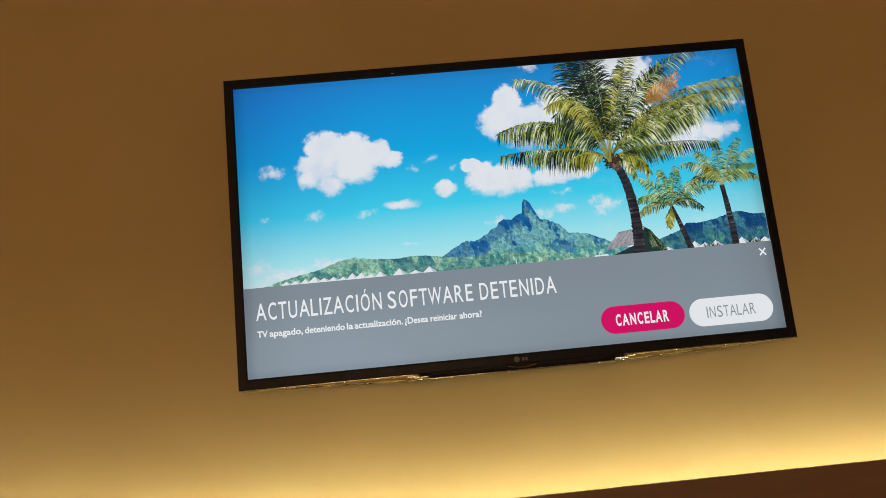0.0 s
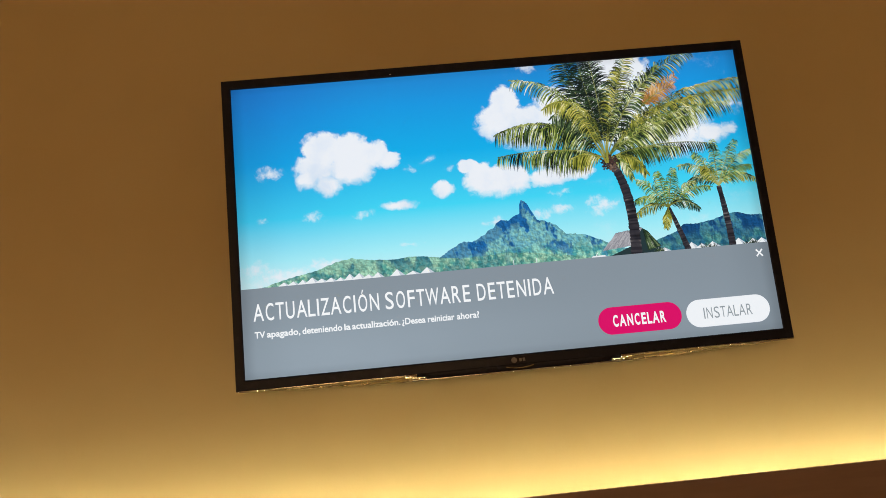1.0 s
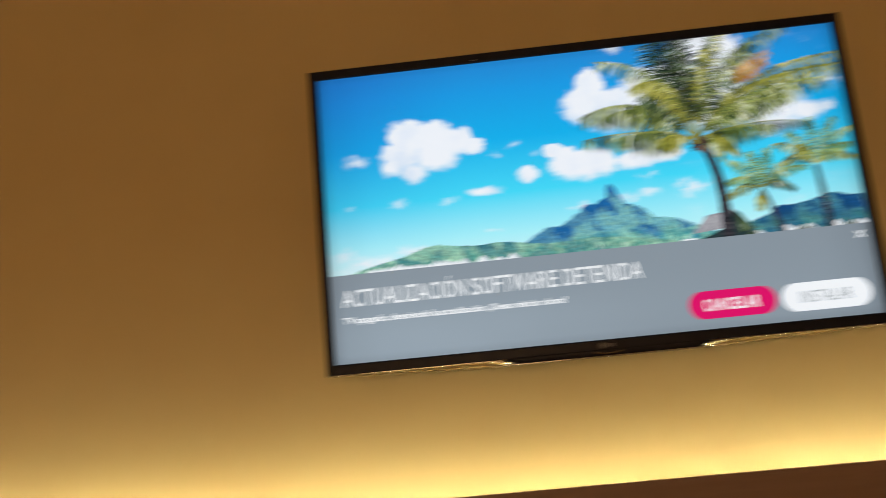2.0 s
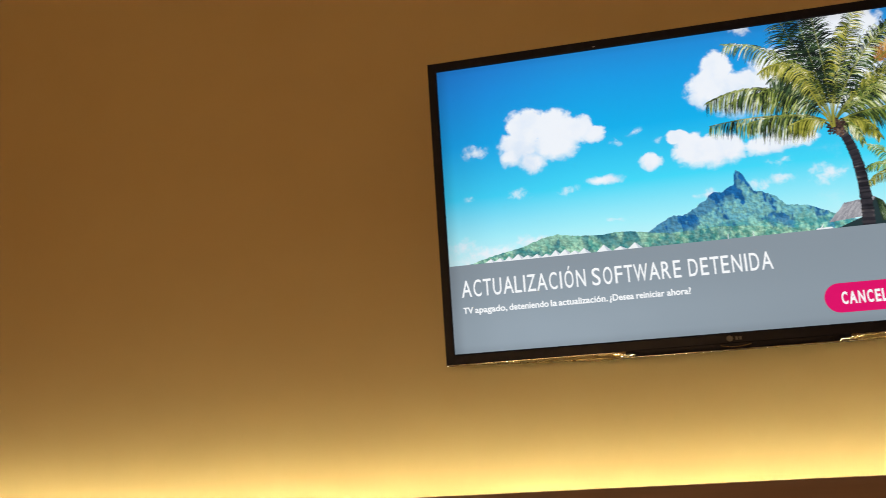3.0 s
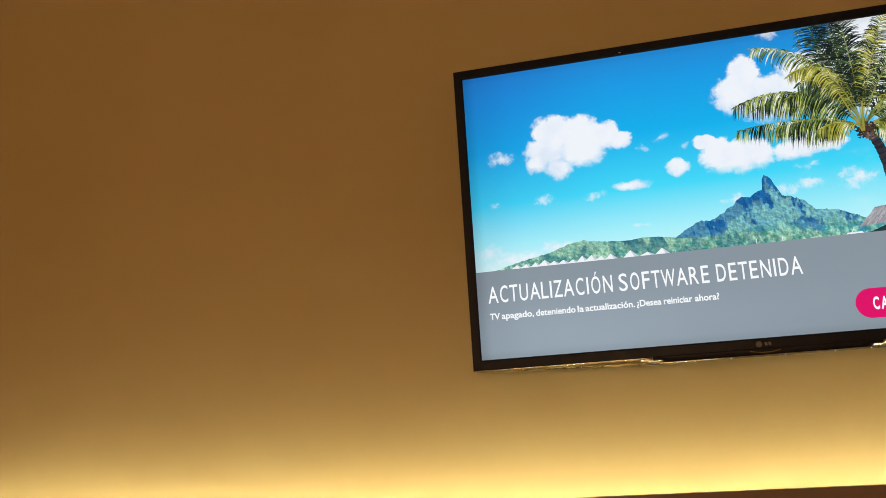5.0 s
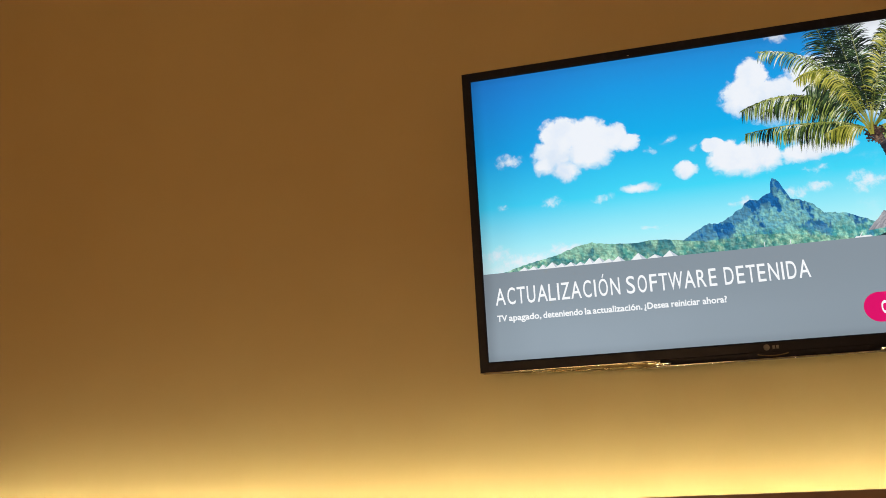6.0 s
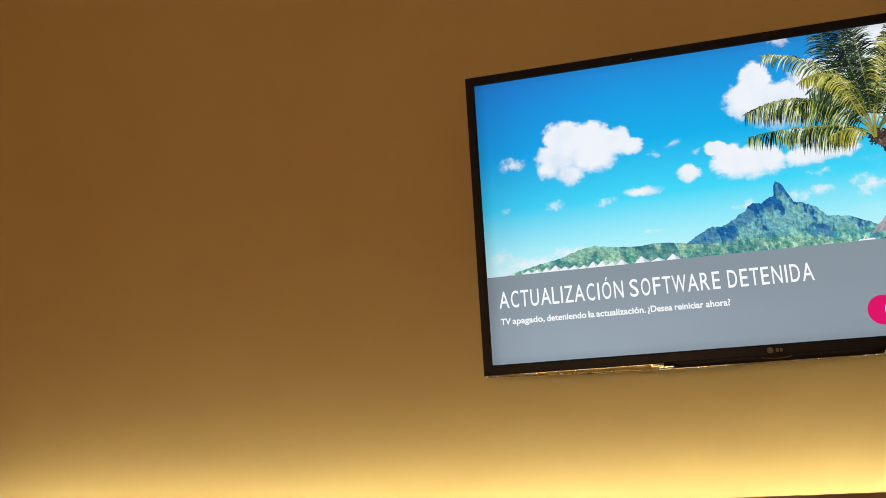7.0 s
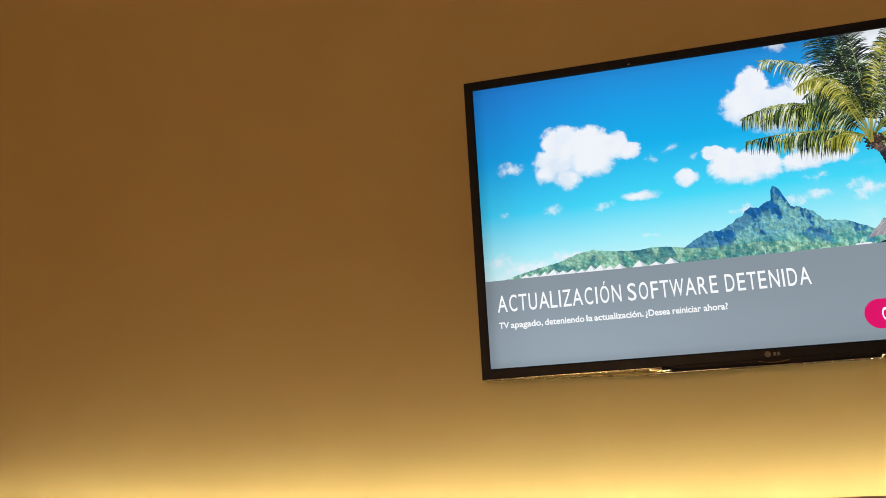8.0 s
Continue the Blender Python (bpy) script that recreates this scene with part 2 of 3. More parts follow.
def flat_glow(name, colour, strength=1.0, plain=False):
    n = Nodes(name)
    if plain:
        return n.glow(colour, strength)
    co = n.coords()
    return n.glow(n.mix(n.span(n.noise(co, 70.0, 3), 0.35, 0.65), colour, tuple(c * 0.94 for c in colour[:3]) + (1,)), strength)


SKY = sky_material()
BANNER = banner_material()
PEAK = hill_material("display_mountain", lin(68, 152, 156), lin(154, 212, 188), lin(96, 164, 184), lin(24, 98, 160), 1.0, True)
HILL = hill_material("display_far_hill", lin(44, 114, 126), lin(92, 152, 146), lin(56, 120, 150), lin(20, 74, 124), 1.0)
FOOTHILL = hill_material("display_foothill", lin(72, 148, 138), lin(166, 212, 184), lin(132, 184, 168), lin(42, 112, 132), 1.0)
GREEN = leaf_material("display_palm_green", [(0.0, lin(20, 32, 20)), (0.28, lin(60, 82, 38)), (0.52, lin(118, 138, 60)), (0.72, lin(180, 190, 106)), (0.88, lin(220, 224, 184)), (1.0, lin(242, 244, 234))])
YELLOW = leaf_material("display_palm_yellow", [(0.0, lin(26, 36, 16)), (0.3, lin(92, 102, 36)), (0.6, lin(160, 160, 62)), (0.85, lin(204, 196, 100)), (1.0, lin(236, 232, 190))])
DARK = leaf_material("display_palm_dark", [(0.0, lin(14, 20, 20)), (0.45, lin(30, 44, 36)), (0.75, lin(62, 88, 54)), (0.92, lin(132, 150, 108)), (1.0, lin(222, 228, 220))])
DEEP = leaf_material("display_palm_deep", [(0.0, lin(10, 14, 16)), (0.5, lin(20, 32, 26)), (0.8, lin(40, 66, 36)), (0.95, lin(92, 120, 70)), (1.0, lin(206, 214, 200))])
LIGHT = leaf_material("display_palm_light", [(0.0, lin(22, 50, 32)), (0.28, lin(70, 112, 52)), (0.58, lin(142, 172, 78)), (0.82, lin(194, 208, 132)), (1.0, lin(234, 240, 212))])
DRY = leaf_material("display_palm_dry", [(0.0, lin(120, 80, 36)), (0.6, lin(196, 140, 66)), (1.0, lin(228, 194, 140))])
STALK = flat_glow("display_palm_stalk", lin(150, 146, 62))
RIB = leaf_material("display_palm_rib", [(0.0, lin(44, 54, 26)), (0.7, lin(112, 118, 52)), (1.0, lin(170, 172, 110))])
HEART = leaf_material("display_palm_heart", [(0.0, lin(30, 22, 26)), (0.7, lin(78, 58, 54)), (1.0, lin(140, 116, 96))])
BARK = leaf_material("display_palm_bark", [(0.0, lin(24, 26, 32)), (0.5, lin(44, 44, 52)), (0.85, lin(64, 62, 68)), (1.0, lin(104, 100, 100))])
THATCH = leaf_material("display_thatch", [(0.0, lin(112, 114, 126)), (1.0, lin(184, 184, 190))])
SHADE = flat_glow("display_hut_shade", lin(38, 58, 62))
TENT = flat_glow("display_tent_white", lin(238, 244, 248))
TENT_SIDE = flat_glow("display_tent_side", lin(196, 208, 220))
LETTER = flat_glow("display_white_letters", lin(246, 250, 253), plain=True)
PINK = flat_glow("display_pink_button", lin(218, 18, 104), plain=True)
PALE = flat_glow("display_white_button", lin(240, 245, 250), plain=True)
GREY_LETTER = flat_glow("display_grey_letters", lin(146, 156, 162), plain=True)


# ---- mesh helpers ----
def part(name, bm, material, parent=None, label="", smooth=False, at=(0, 0, 0)):
    me = bpy.data.meshes.new(name)
    bmesh.ops.recalc_face_normals(bm, faces=bm.faces)
    bm.to_mesh(me)
    bm.free()
    for m in material if isinstance(material, (list, tuple)) else [material]:
        me.materials.append(m)
    if smooth:
        for p in me.polygons:
            p.use_smooth = True
    ob = new(name, me)
    ob.location = at
    if parent:
        ob.parent = parent
    if label:
        tagged(ob, label)
    return ob


def box(bm, x0, x1, y0, y1, z0, z1, bevel=0.0, segments=2):
    made = bmesh.ops.create_cube(bm, size=1, matrix=Matrix.LocRotScale(((x0 + x1) / 2, (y0 + y1) / 2, (z0 + z1) / 2), None, (x1 - x0, y1 - y0, z1 - z0)))
    if bevel:
        edges = {e for v in made["verts"] for e in v.link_edges}
        bmesh.ops.bevel(bm, geom=list(edges), offset=bevel, segments=segments, profile=0.5, affect="EDGES")
    return bm


def slab(name, x0, x1, y0, y1, z0, z1, material, label, category, bevel=0.0):
    return tagged(part(name, box(bmesh.new(), x0, x1, y0, y1, z0, z1, bevel), material), label, category, kind="structure")


# ---- the room ----
X0, X1, YB, ZC = -2.5, 2.3, -4.7, 2.78
slab("wall_north", X0 - 0.12, X1 + 0.12, 0.0, 0.12, 0, ZC, WALL, "smooth mustard-beige painted wall behind the television", "wall")
slab("wall_south", X0 - 0.12, X1 + 0.12, YB - 0.12, YB, 0, ZC, WALL, "plain beige painted wall across the room", "wall")
slab("wall_west", X0 - 0.12, X0, YB, 0, 0, ZC, WALL, "plain beige painted side wall", "wall")
slab("wall_east", X1, X1 + 0.12, YB, 0, 0, ZC, WALL, "plain beige painted side wall", "wall")
slab("floor", X0 - 0.12, X1 + 0.12, YB - 0.12, 0.12, -0.1, 0, FLOOR, "dark brown wooden floor", "floor")
slab("ceiling", X0 - 0.12, X1 + 0.12, YB - 0.12, 0.12, ZC, ZC + 0.1, CEILING, "plain cream painted ceiling", "ceiling")

# the dark panelling stands off the wall; the light strip is stuck to the back of its top edge and faces the wall
PANEL_TOP = 1.5477
panelling = tagged(new("wall_panelling"), "dark brown wooden panelling with a lit gap behind its top", "wall panel", kind="structure")
part("panel_board", box(bmesh.new(), X0, X1, -0.098, -0.090, 0.0, PANEL_TOP, 0.0005), PANEL, panelling)
part("batten", box(bmesh.new(), X0, X1, -0.090, 0.0, 1.34, 1.400, 0.0), TAPE, panelling, "pale batten that holds the boards off the wall")

strip = tagged(new("led_strip"), "warm white light strip hidden behind dark panelling", "light strip")
strip.location = (0, -0.090, 1.506)
part("strip_tape", box(bmesh.new(), -1.63, X1 - 0.05, 0.0, 0.0015, -0.005, 0.005), TAPE, strip)
bm = bmesh.new()
x = -1.62
while x < X1 - 0.06:
    box(bm, x, x + 0.005, 0.0015, 0.0042, -0.003, 0.003)
    x += 0.0167
tagged(part("led_chips", bm, CHIP, strip, "row of small warm white glowing chips"), kind="stuff")


# added fill light, out of view on the wall across the room, for ambient light
lamp = tagged(new("fill_light"), "added warm fill light, an unseen flat rectangle on the far wall", "wall lamp")
lamp.location = (-0.45, YB, 1.95)
part("fill_tray", box(bmesh.new(), -0.75, 0.75, 0.0, 0.035, -0.42, 0.42, 0.006), TAPE, lamp)
part("fill_diffuser", box(bmesh.new(), -0.72, 0.72, 0.035, 0.042, -0.39, 0.39, 0.002), DIFFUSER, lamp, "glowing warm face of the added fill light")

# ---- the television ----
CZ = 2.05
FRONT = -0.0815
tv = tagged(new("television"), "black flat-screen television showing an update message, hung on the wall", "television")
tv.location = (0, 0, CZ)

# bezel: four mitred bars with rounded edges, a slanted inner step down to the display
OX, OT, OB = 0.4873, 0.2820, -0.2830
IX, IT, IB = SW / 2, SH / 2, -SH / 2


def bezel_bar(a, b, ia, ib):
    """One mitred bar of the bezel: outer corners a, b and inner corners ia, ib, each (x, z)."""
    bm = bmesh.new()
    rings = []
    for (ox, oz), (ix, iz) in ((a, ia), (b, ib)):
        def mixp(f, y):
            return bm.verts.new((ox + (ix - ox) * f, y, oz + (iz - oz) * f))
        rings.append([mixp(0.0, -0.048), mixp(0.0, FRONT + 0.0018), mixp(0.03, FRONT + 0.0008), mixp(0.09, FRONT), mixp(0.86, FRONT),
                      mixp(0.94, FRONT + 0.0005), mixp(1.0, FRONT + 0.0015), mixp(1.0, -0.076), mixp(0.98, -0.048)])
    k = len(rings[0])
    for i in range(k):
        j = (i + 1) % k
        bm.faces.new((rings[0][i], rings[0][j], rings[1][j], rings[1][i]))
    bm.faces.new(rings[0])
    bm.faces.new(list(reversed(rings[1])))
    return bm


outer = [(-OX, OT), (OX, OT), (OX, OB), (-OX, OB)]
inner = [(-IX, IT), (IX, IT), (IX, IB), (-IX, IB)]
for i in range(4):
    j = (i + 1) % 4
    part("bezel_bar", bezel_bar(outer[i], outer[j], inner[i], inner[j]), BEZEL, tv)

part("back_case", box(bmesh.new(), -OX + 0.004, OX - 0.004, -0.066, -0.045, OB + 0.004, OT - 0.004, 0.003), CASE, tv)
part("electronics_housing", box(bmesh.new(), -0.33, 0.33, -0.045, -0.022, OB + 0.02, 0.10, 0.008), CASE, tv)
part("wall_bracket", box(bmesh.new(), -0.21, 0.21, -0.022, 0.0, -0.11, 0.09, 0.002), STEEL, tv)

# lip along the bottom: a glossy underside that turns forward into a deeper chin in the middle
bm = bmesh.new()
rows = []
for i in range(241):
    x = -OX + 2 * OX * i / 240
    a = abs(x)
    drop = 0.0100 * min(1.0, (OX - a) / (OX - 0.20))
    s = float(np.interp(a, (0.156, 0.166, 0.194, 0.204), (1.0, 0.80, 0.67, 0.0)))
    y_low = FRONT + 0.0335 * (1 - s) + 0.0016 * s
    zb = OB + 0.0004
    zl = OB - drop
    rows.append([bm.verts.new(p) for p in ((x, FRONT + 0.0022, zb + 0.004), (x, FRONT + 0.0011 * (1 - s) + 0.0004 * s, zb - 0.0006), (x, (FRONT + 0.0008) * 0.5 + y_low * 0.5, (zb + zl) / 2),
                                           (x, y_low, zl + 0.0032), (x, y_low + 0.0004, zl + 0.0016), (x, y_low + 0.0014, zl + 0.0005), (x, y_low + 0.0032, zl), (x, max(y_low + 0.006, -0.046), zl + 0.0003), (x, -0.044, zb + 0.004))])
for r0, r1 in zip(rows, rows[1:]):
    for i in range(len(r0)):
        j = (i + 1) % len(r0)
        f = bm.faces.new((r0[i], r0[j], r1[j], r1[i]))
        far = abs(r0[0].co.x + r1[0].co.x) / 2
        # a band of pale metal at each bend stands in for the highlight there
        bend = 0.179 if i < 2 else 0.163
        f.material_index = 1 if far > bend + 0.022 else 2 if far > bend and i < 5 else 0
bm.faces.new(rows[0])
bm.faces.new(list(reversed(rows[-1])))
part("bottom_lip", bm, [BEZEL, BRONZE, FLARE], tv, "glossy black chin with bronze tinted ends", smooth=True)

# polished bead along the lower front edge, dipping under the chin;
# added, in bright metal, to mirror the light strip as dotted highlights
bm = bmesh.new()
last = None
for i in range(181):
    x = -OX + 0.001 + 2 * (OX - 0.001) * i / 180
    s = min(1.0, max(0.0, (0.197 - abs(x)) / 0.030))
    s = s * s * (3 - 2 * s)
    cy, cz, r = FRONT + 0.0012, OB - 0.0002 - 0.0096 * s, 0.0012
    ring = [bm.verts.new((x, cy + r * math.cos(a * math.pi / 5), cz + r * math.sin(a * math.pi / 5))) for a in range(10)]
    if last:
        for a in range(10):
            bm.faces.new((last[a], last[(a + 1) % 10], ring[(a + 1) % 10], ring[a]))
    last = ring
part("edge_trim", bm, TRIM, tv, "thin polished edge bead", smooth=True)

# badge: a plain disc and two short bars
bm = bmesh.new()
bmesh.ops.create_cone(bm, cap_ends=True, segments=28, radius1=0.0050, radius2=0.0048, depth=0.0006, matrix=pose(-0.0085, FRONT - 0.0003, -0.2745, 90, 0, 0))
badge = part("badge", bm, BADGE, tv, "grey round badge with two bars")
for bx in (0.0005, 0.0065):
    part("badge_bar", box(bmesh.new(), bx, bx + 0.0042, FRONT - 0.0005, FRONT + 0.0002, -0.2775, -0.2718, 0.0002), BADGE, badge)
# joystick lens: a small bowed ridge under the badge, in bronze metal for its faint highlights
bm = bmesh.new()
for i in range(14):
    u0, u1 = -1 + 2 * i / 14, -1 + 2 * (i + 1) / 14
    za, zb2 = -0.2890 + 0.0030 * u0 * u0, -0.2890 + 0.0030 * u1 * u1
    vs = [bm.verts.new(p) for p in ((u0 * 0.024, FRONT - 0.0002, za), (u1 * 0.024, FRONT - 0.0002, zb2), (u1 * 0.024, FRONT - 0.0014, zb2 + 0.0008), (u0 * 0.024, FRONT - 0.0014, za + 0.0008),
                                    (u1 * 0.024, FRONT + 0.0002, zb2 + 0.0016), (u0 * 0.024, FRONT + 0.0002, za + 0.0016))]
    bm.faces.new(vs[:4])
    bm.faces.new((vs[3], vs[2], vs[4], vs[5]))
part("joystick_ridge", bm, BRONZE, tv, smooth=True)
part("bezel_mark", box(bmesh.new(), -0.179, -0.175, FRONT - 0.0004, FRONT + 0.0002, 0.2685, 0.2697, 0.0002), TAPE, tv, "tiny pale scuff mark")

# ---- the display: a lit sheet, its picture laid on it in thin layers ----
def sheet(bm, pts, y):
    return bm.faces.new([bm.verts.new((x, y, z)) for x, z in pts])


bm = bmesh.new()
box(bm, -SW / 2 - 0.001, SW / 2 + 0.001, -0.0780, -0.067, -SH / 2 - 0.001, SH / 2 + 0.001)
display = part("display", bm, SKY, tv, "lit display with a tropical beach picture")
LAYER = -0.0780


def level(k):
    return LAYER - 0.00016 * k


def ridge(name, control, jag, k, material, seed, columns=320):
    """A far slope under a ridge line through a few heights, roughened at several sizes."""
    xs = [c[0] for c in control]
    zs = [c[1] for c in control]
    bm = bmesh.new()
    last = None
    for i in range(columns + 1):
        x = xs[0] + (xs[-1] - xs[0]) * i / columns
        z = float(np.interp(x, xs, zs)) + jag * noise.fractal(Vector((x * 130, seed, 0)), 0.7, 2.1, 5)
        pair = (bm.verts.new((x, level(k), -0.112)), bm.verts.new((x, level(k), max(z, -0.111))))
        if last:
            bm.faces.new((last[0], pair[0], pair[1], last[1]))
        last = pair
    return part(name, bm, material, display)


ridge("mountain", [(-0.150, -0.098), (-0.108, -0.076), (-0.088, -0.063), (-0.080, -0.059), (-0.052, -0.058), (-0.030, -0.044), (-0.015, -0.034), (-0.003, -0.023), (0.009, -0.026), (0.020, -0.019), (0.0315, -0.016),
                   (0.0330, 0.002), (0.0365, 0.0085), (0.0430, 0.0080), (0.0490, -0.003), (0.0560, -0.018), (0.0620, -0.030), (0.075, -0.032), (0.094, -0.041), (0.110, -0.059), (0.118, -0.060), (0.143, -0.063), (0.159, -0.070), (0.181, -0.081), (0.24, -0.105)], 0.0024, 1, PEAK, 3.1)
ridge("far_hill", [(0.225, -0.108), (0.269, -0.087), (0.310, -0.074), (0.325, -0.061), (0.350, -0.062), (0.377, -0.058), (0.405, -0.050), (0.425, -0.048), (0.445, -0.054), (0.4700, -0.056)], 0.0012, 1.2, HILL, 8.4)
ridge("foothill", [(-0.445, -0.111), (-0.400, -0.098), (-0.337, -0.085), (-0.300, -0.073), (-0.276, -0.069), (-0.235, -0.076), (-0.192, -0.078), (-0.165, -0.075), (-0.136, -0.079), (-0.08, -0.088), (0.0, -0.084), (0.06, -0.09), (0.12, -0.1), (0.17, -0.111)], 0.0014, 1.6, FOOTHILL, 5.7)


def tent(x, w, h, k):
    bm = bmesh.new()
    sheet(bm, [(x - w / 2, -0.1085), (x + w * 0.2, -0.1085), (x, -0.1085 + h)], level(k))
    sheet(bm, [(x + w * 0.2, -0.1085), (x + w / 2, -0.1085), (x, -0.1085 + h)], level(k)).material_index = 1
    return part("beach_tent", bm, [TENT, TENT_SIDE], display)


rng = random.Random(4)
for i in range(11):
    tent(-0.395 + i * 0.0165, 0.026 + rng.uniform(-0.004, 0.006), 0.009 + rng.uniform(-0.002, 0.004), 2.0 + 0.03 * i)
for x in (-0.196, -0.168, -0.143, 0.236, 0.284, 0.334, 0.352, 0.372, 0.420, 0.446, 0.462):
    tent(x, 0.026 + rng.uniform(-0.004, 0.006), 0.010 + rng.uniform(-0.003, 0.004), 2.4 + x * 0.2)

bm = bmesh.new()
sheet(bm, [(0.150, -0.1075), (0.178, -0.1075), (0.175, -0.1045), (0.153, -0.1050)], level(2.5))
sheet(bm, [(0.158, -0.1050), (0.160, -0.1050), (0.164, -0.0985), (0.163, -0.0985)], level(2.5))
part("boat", bm, TENT, display)

# hut: thatched slope in many rough strips, a shaded gable beside it
bm = bmesh.new()
for i in range(420):
    u, v = rng.random(), rng.random() ** 0.9
    low_x, low_z = 0.172 + u * 0.056, -0.0975 + u * 0.005
    top_x, top_z = 0.200 + u * 0.048, -0.0675 + u * 0.0065
    ax, az = low_x + (top_x - low_x) * v, low_z + (top_z - low_z) * v
    ln = rng.uniform(0.12, 0.30) * min(1.0, (1.05 - v) * 3)
    bx, bz = ax + (top_x - low_x) * ln, az + (top_z - low_z) * ln
    w = rng.uniform(0.0007, 0.0018)
    sheet(bm, [(ax - w, az + rng.uniform(-0.0012, 0.0006)), (ax + w, az), (bx + w * 0.6, bz), (bx - w * 0.6, bz)], level(2.6 + 0.0005 * i))
sheet(bm, [(0.173, -0.097), (0.228, -0.092), (0.248, -0.0610), (0.200, -0.0675)], level(2.58))
part("thatched_roof", bm, THATCH, display)
bm = bmesh.new()
sheet(bm, [(0.182, -0.109), (0.280, -0.109), (0.276, -0.096), (0.258, -0.068), (0.246, -0.060), (0.228, -0.092)], level(2.55))
part("hut_gable", bm, SHADE, display)
bm = bmesh.new()
for i in range(16):
    u = i / 15
    sheet(bm, [(0.249 + 0.006 * u, -0.064 - 0.004 * u), (0.251 + 0.006 * u, -0.064 - 0.004 * u), (0.257 + 0.022 * u, -0.103 + 0.006 * u), (0.254 + 0.021 * u, -0.103 + 0.006 * u)], level(2.62))
part("gable_thatch", bm, DARK, display)


def bez(a, b, c, t):
    return ((1 - t) ** 2 * a[0] + 2 * t * (1 - t) * b[0] + t * t * c[0], (1 - t) ** 2 * a[1] + 2 * t * (1 - t) * b[1] + t * t * c[1])


def inside(p):
    return (min(max(p[0], -SW / 2), SW / 2 - 0.0004), min(p[1], SH / 2 - 0.0004))


def frond(base, ctrl, tip, length, material, k, seed, droop=0.55, count=52, width=0.0026, start=0.12, upper=1.0, shaded=0.0):
    """A palm frond: a tapered midrib and two rows of hanging, pointed leaflets; a share of them, behind, is in shade."""
    rnd = random.Random(seed)
    bm = bmesh.new()
    steps = 24
    last = None
    for i in range(steps + 1):
        t = i / steps
        x, z = bez(base, ctrl, tip, t)
        x2, z2 = bez(base, ctrl, tip, t + 0.01)
        d = Vector((x2 - x, z2 - z)).normalized()
        w = 0.0013 * (1 - t) ** 0.8 + 0.0004
        pair = [bm.verts.new((q[0], level(k + 0.16), q[1])) for q in (inside((x - d.y * w / 1.6, z + d.x * w / 1.6)), inside((x + d.y * w / 1.6, z - d.x * w / 1.6)))]
        if last:
            f = bm.faces.new((last[0], last[1], pair[1], pair[0]))
            f.material_index = 1
        last = pair
    for i in range(count):
        t = start + (1 - start) * (i + rnd.random()) / count
        x, z = bez(base, ctrl, tip, t)
        x2, z2 = bez(base, ctrl, tip, min(1.02, t + 0.02))
        d = Vector((x2 - x, z2 - z)).normalized()
        body = min(1.0, (t - start + 0.08) * 4.5) * (1.0 - 0.55 * max(0.0, t - 0.55) / 0.45)
        for sgn in (1, -1):
            side = Vector((-d.y, d.x)) * sgn
            dim = rnd.random() < shaded
            way = (d * rnd.uniform(0.45, 0.75) + side * rnd.uniform(0.60, 0.90)).normalized()
            ln = length * body * rnd.uniform(0.78, 1.12) * (upper if side.y > 0 else 1.0)
            bend = Vector((rnd.uniform(-0.10, 0.10), -droop * rnd.uniform(0.8, 1.2)))
            w = width * rnd.uniform(0.7, 1.2)
            y = level(k + (rnd.uniform(-0.12, -0.04) if dim else rnd.uniform(-0.02, 0.12)))
            spine = [Vector((x, z))]
            for lean in (0.25, 0.95, 1.7):
                spine.append(spine[-1] + (way + bend * lean).normalized() * ln / 3)
            rail = []
            for p, q, share in zip(spine, spine[1:], (0.6, 1.0, 0.72)):
                side_way = Vector((-(q - p).y, (q - p).x)).normalized() * w / 2 * share
                rail.append([bm.verts.new((c[0], y, c[1])) for c in map(inside, (p - side_way, p + side_way))])
            point = inside(spine[-1])
            rail.append([bm.verts.new((point[0], y, point[1]))])
            for r0, r1 in zip(rail, rail[1:]):
                bm.faces.new((*r0, *reversed(r1))).material_index = 2 if dim else 0
    return part("palm_frond", bm, [material, RIB, DEEP if shaded > 0.5 else DARK], display)


def trunk(points, w0, w1, k, rings, seed):
    """A ringed palm trunk along a bent line, each ring a band of its own."""
    rnd = random.Random(seed)
    bm = bmesh.new()
    for i in range(rings):
        t0, t1 = i / rings, (i + 1.25) / rings
        (x0, z0), (x1, z1) = bez(*points, t0), bez(*points, min(1, t1))
        d = Vector((x1 - x0, z1 - z0)).normalized()
        w = (w0 + (w1 - w0) * t0) / 2
        flare = 1 + rnd.uniform(-0.10, 0.16)
        y = level(k + 0.01 * (i % 3))
        vs = [bm.verts.new((x, y, max(z, -0.112))) for x, z in ((x0 - d.y * w, z0 + d.x * w), (x0 + d.y * w, z0 - d.x * w), (x1 + d.y * w * flare, z1 - d.x * w * flare), (x1 - d.y * w * flare, z1 + d.x * w * flare))]
        bm.faces.new(vs)
    return part("palm_trunk", bm, BARK, display)


# the two smaller palms behind
def small_palm(heart, k, seed, leaves):
    for i, (lift, tip, mat) in enumerate(leaves):
        ctrl = ((heart[0] + tip[0]) / 2, (heart[1] + tip[1]) / 2 + lift)
        frond(heart, ctrl, tip, 0.019, mat, k + 0.2 * i, seed + i, 0.9, 44, 0.0015, 0.10, 0.8, 0.22)


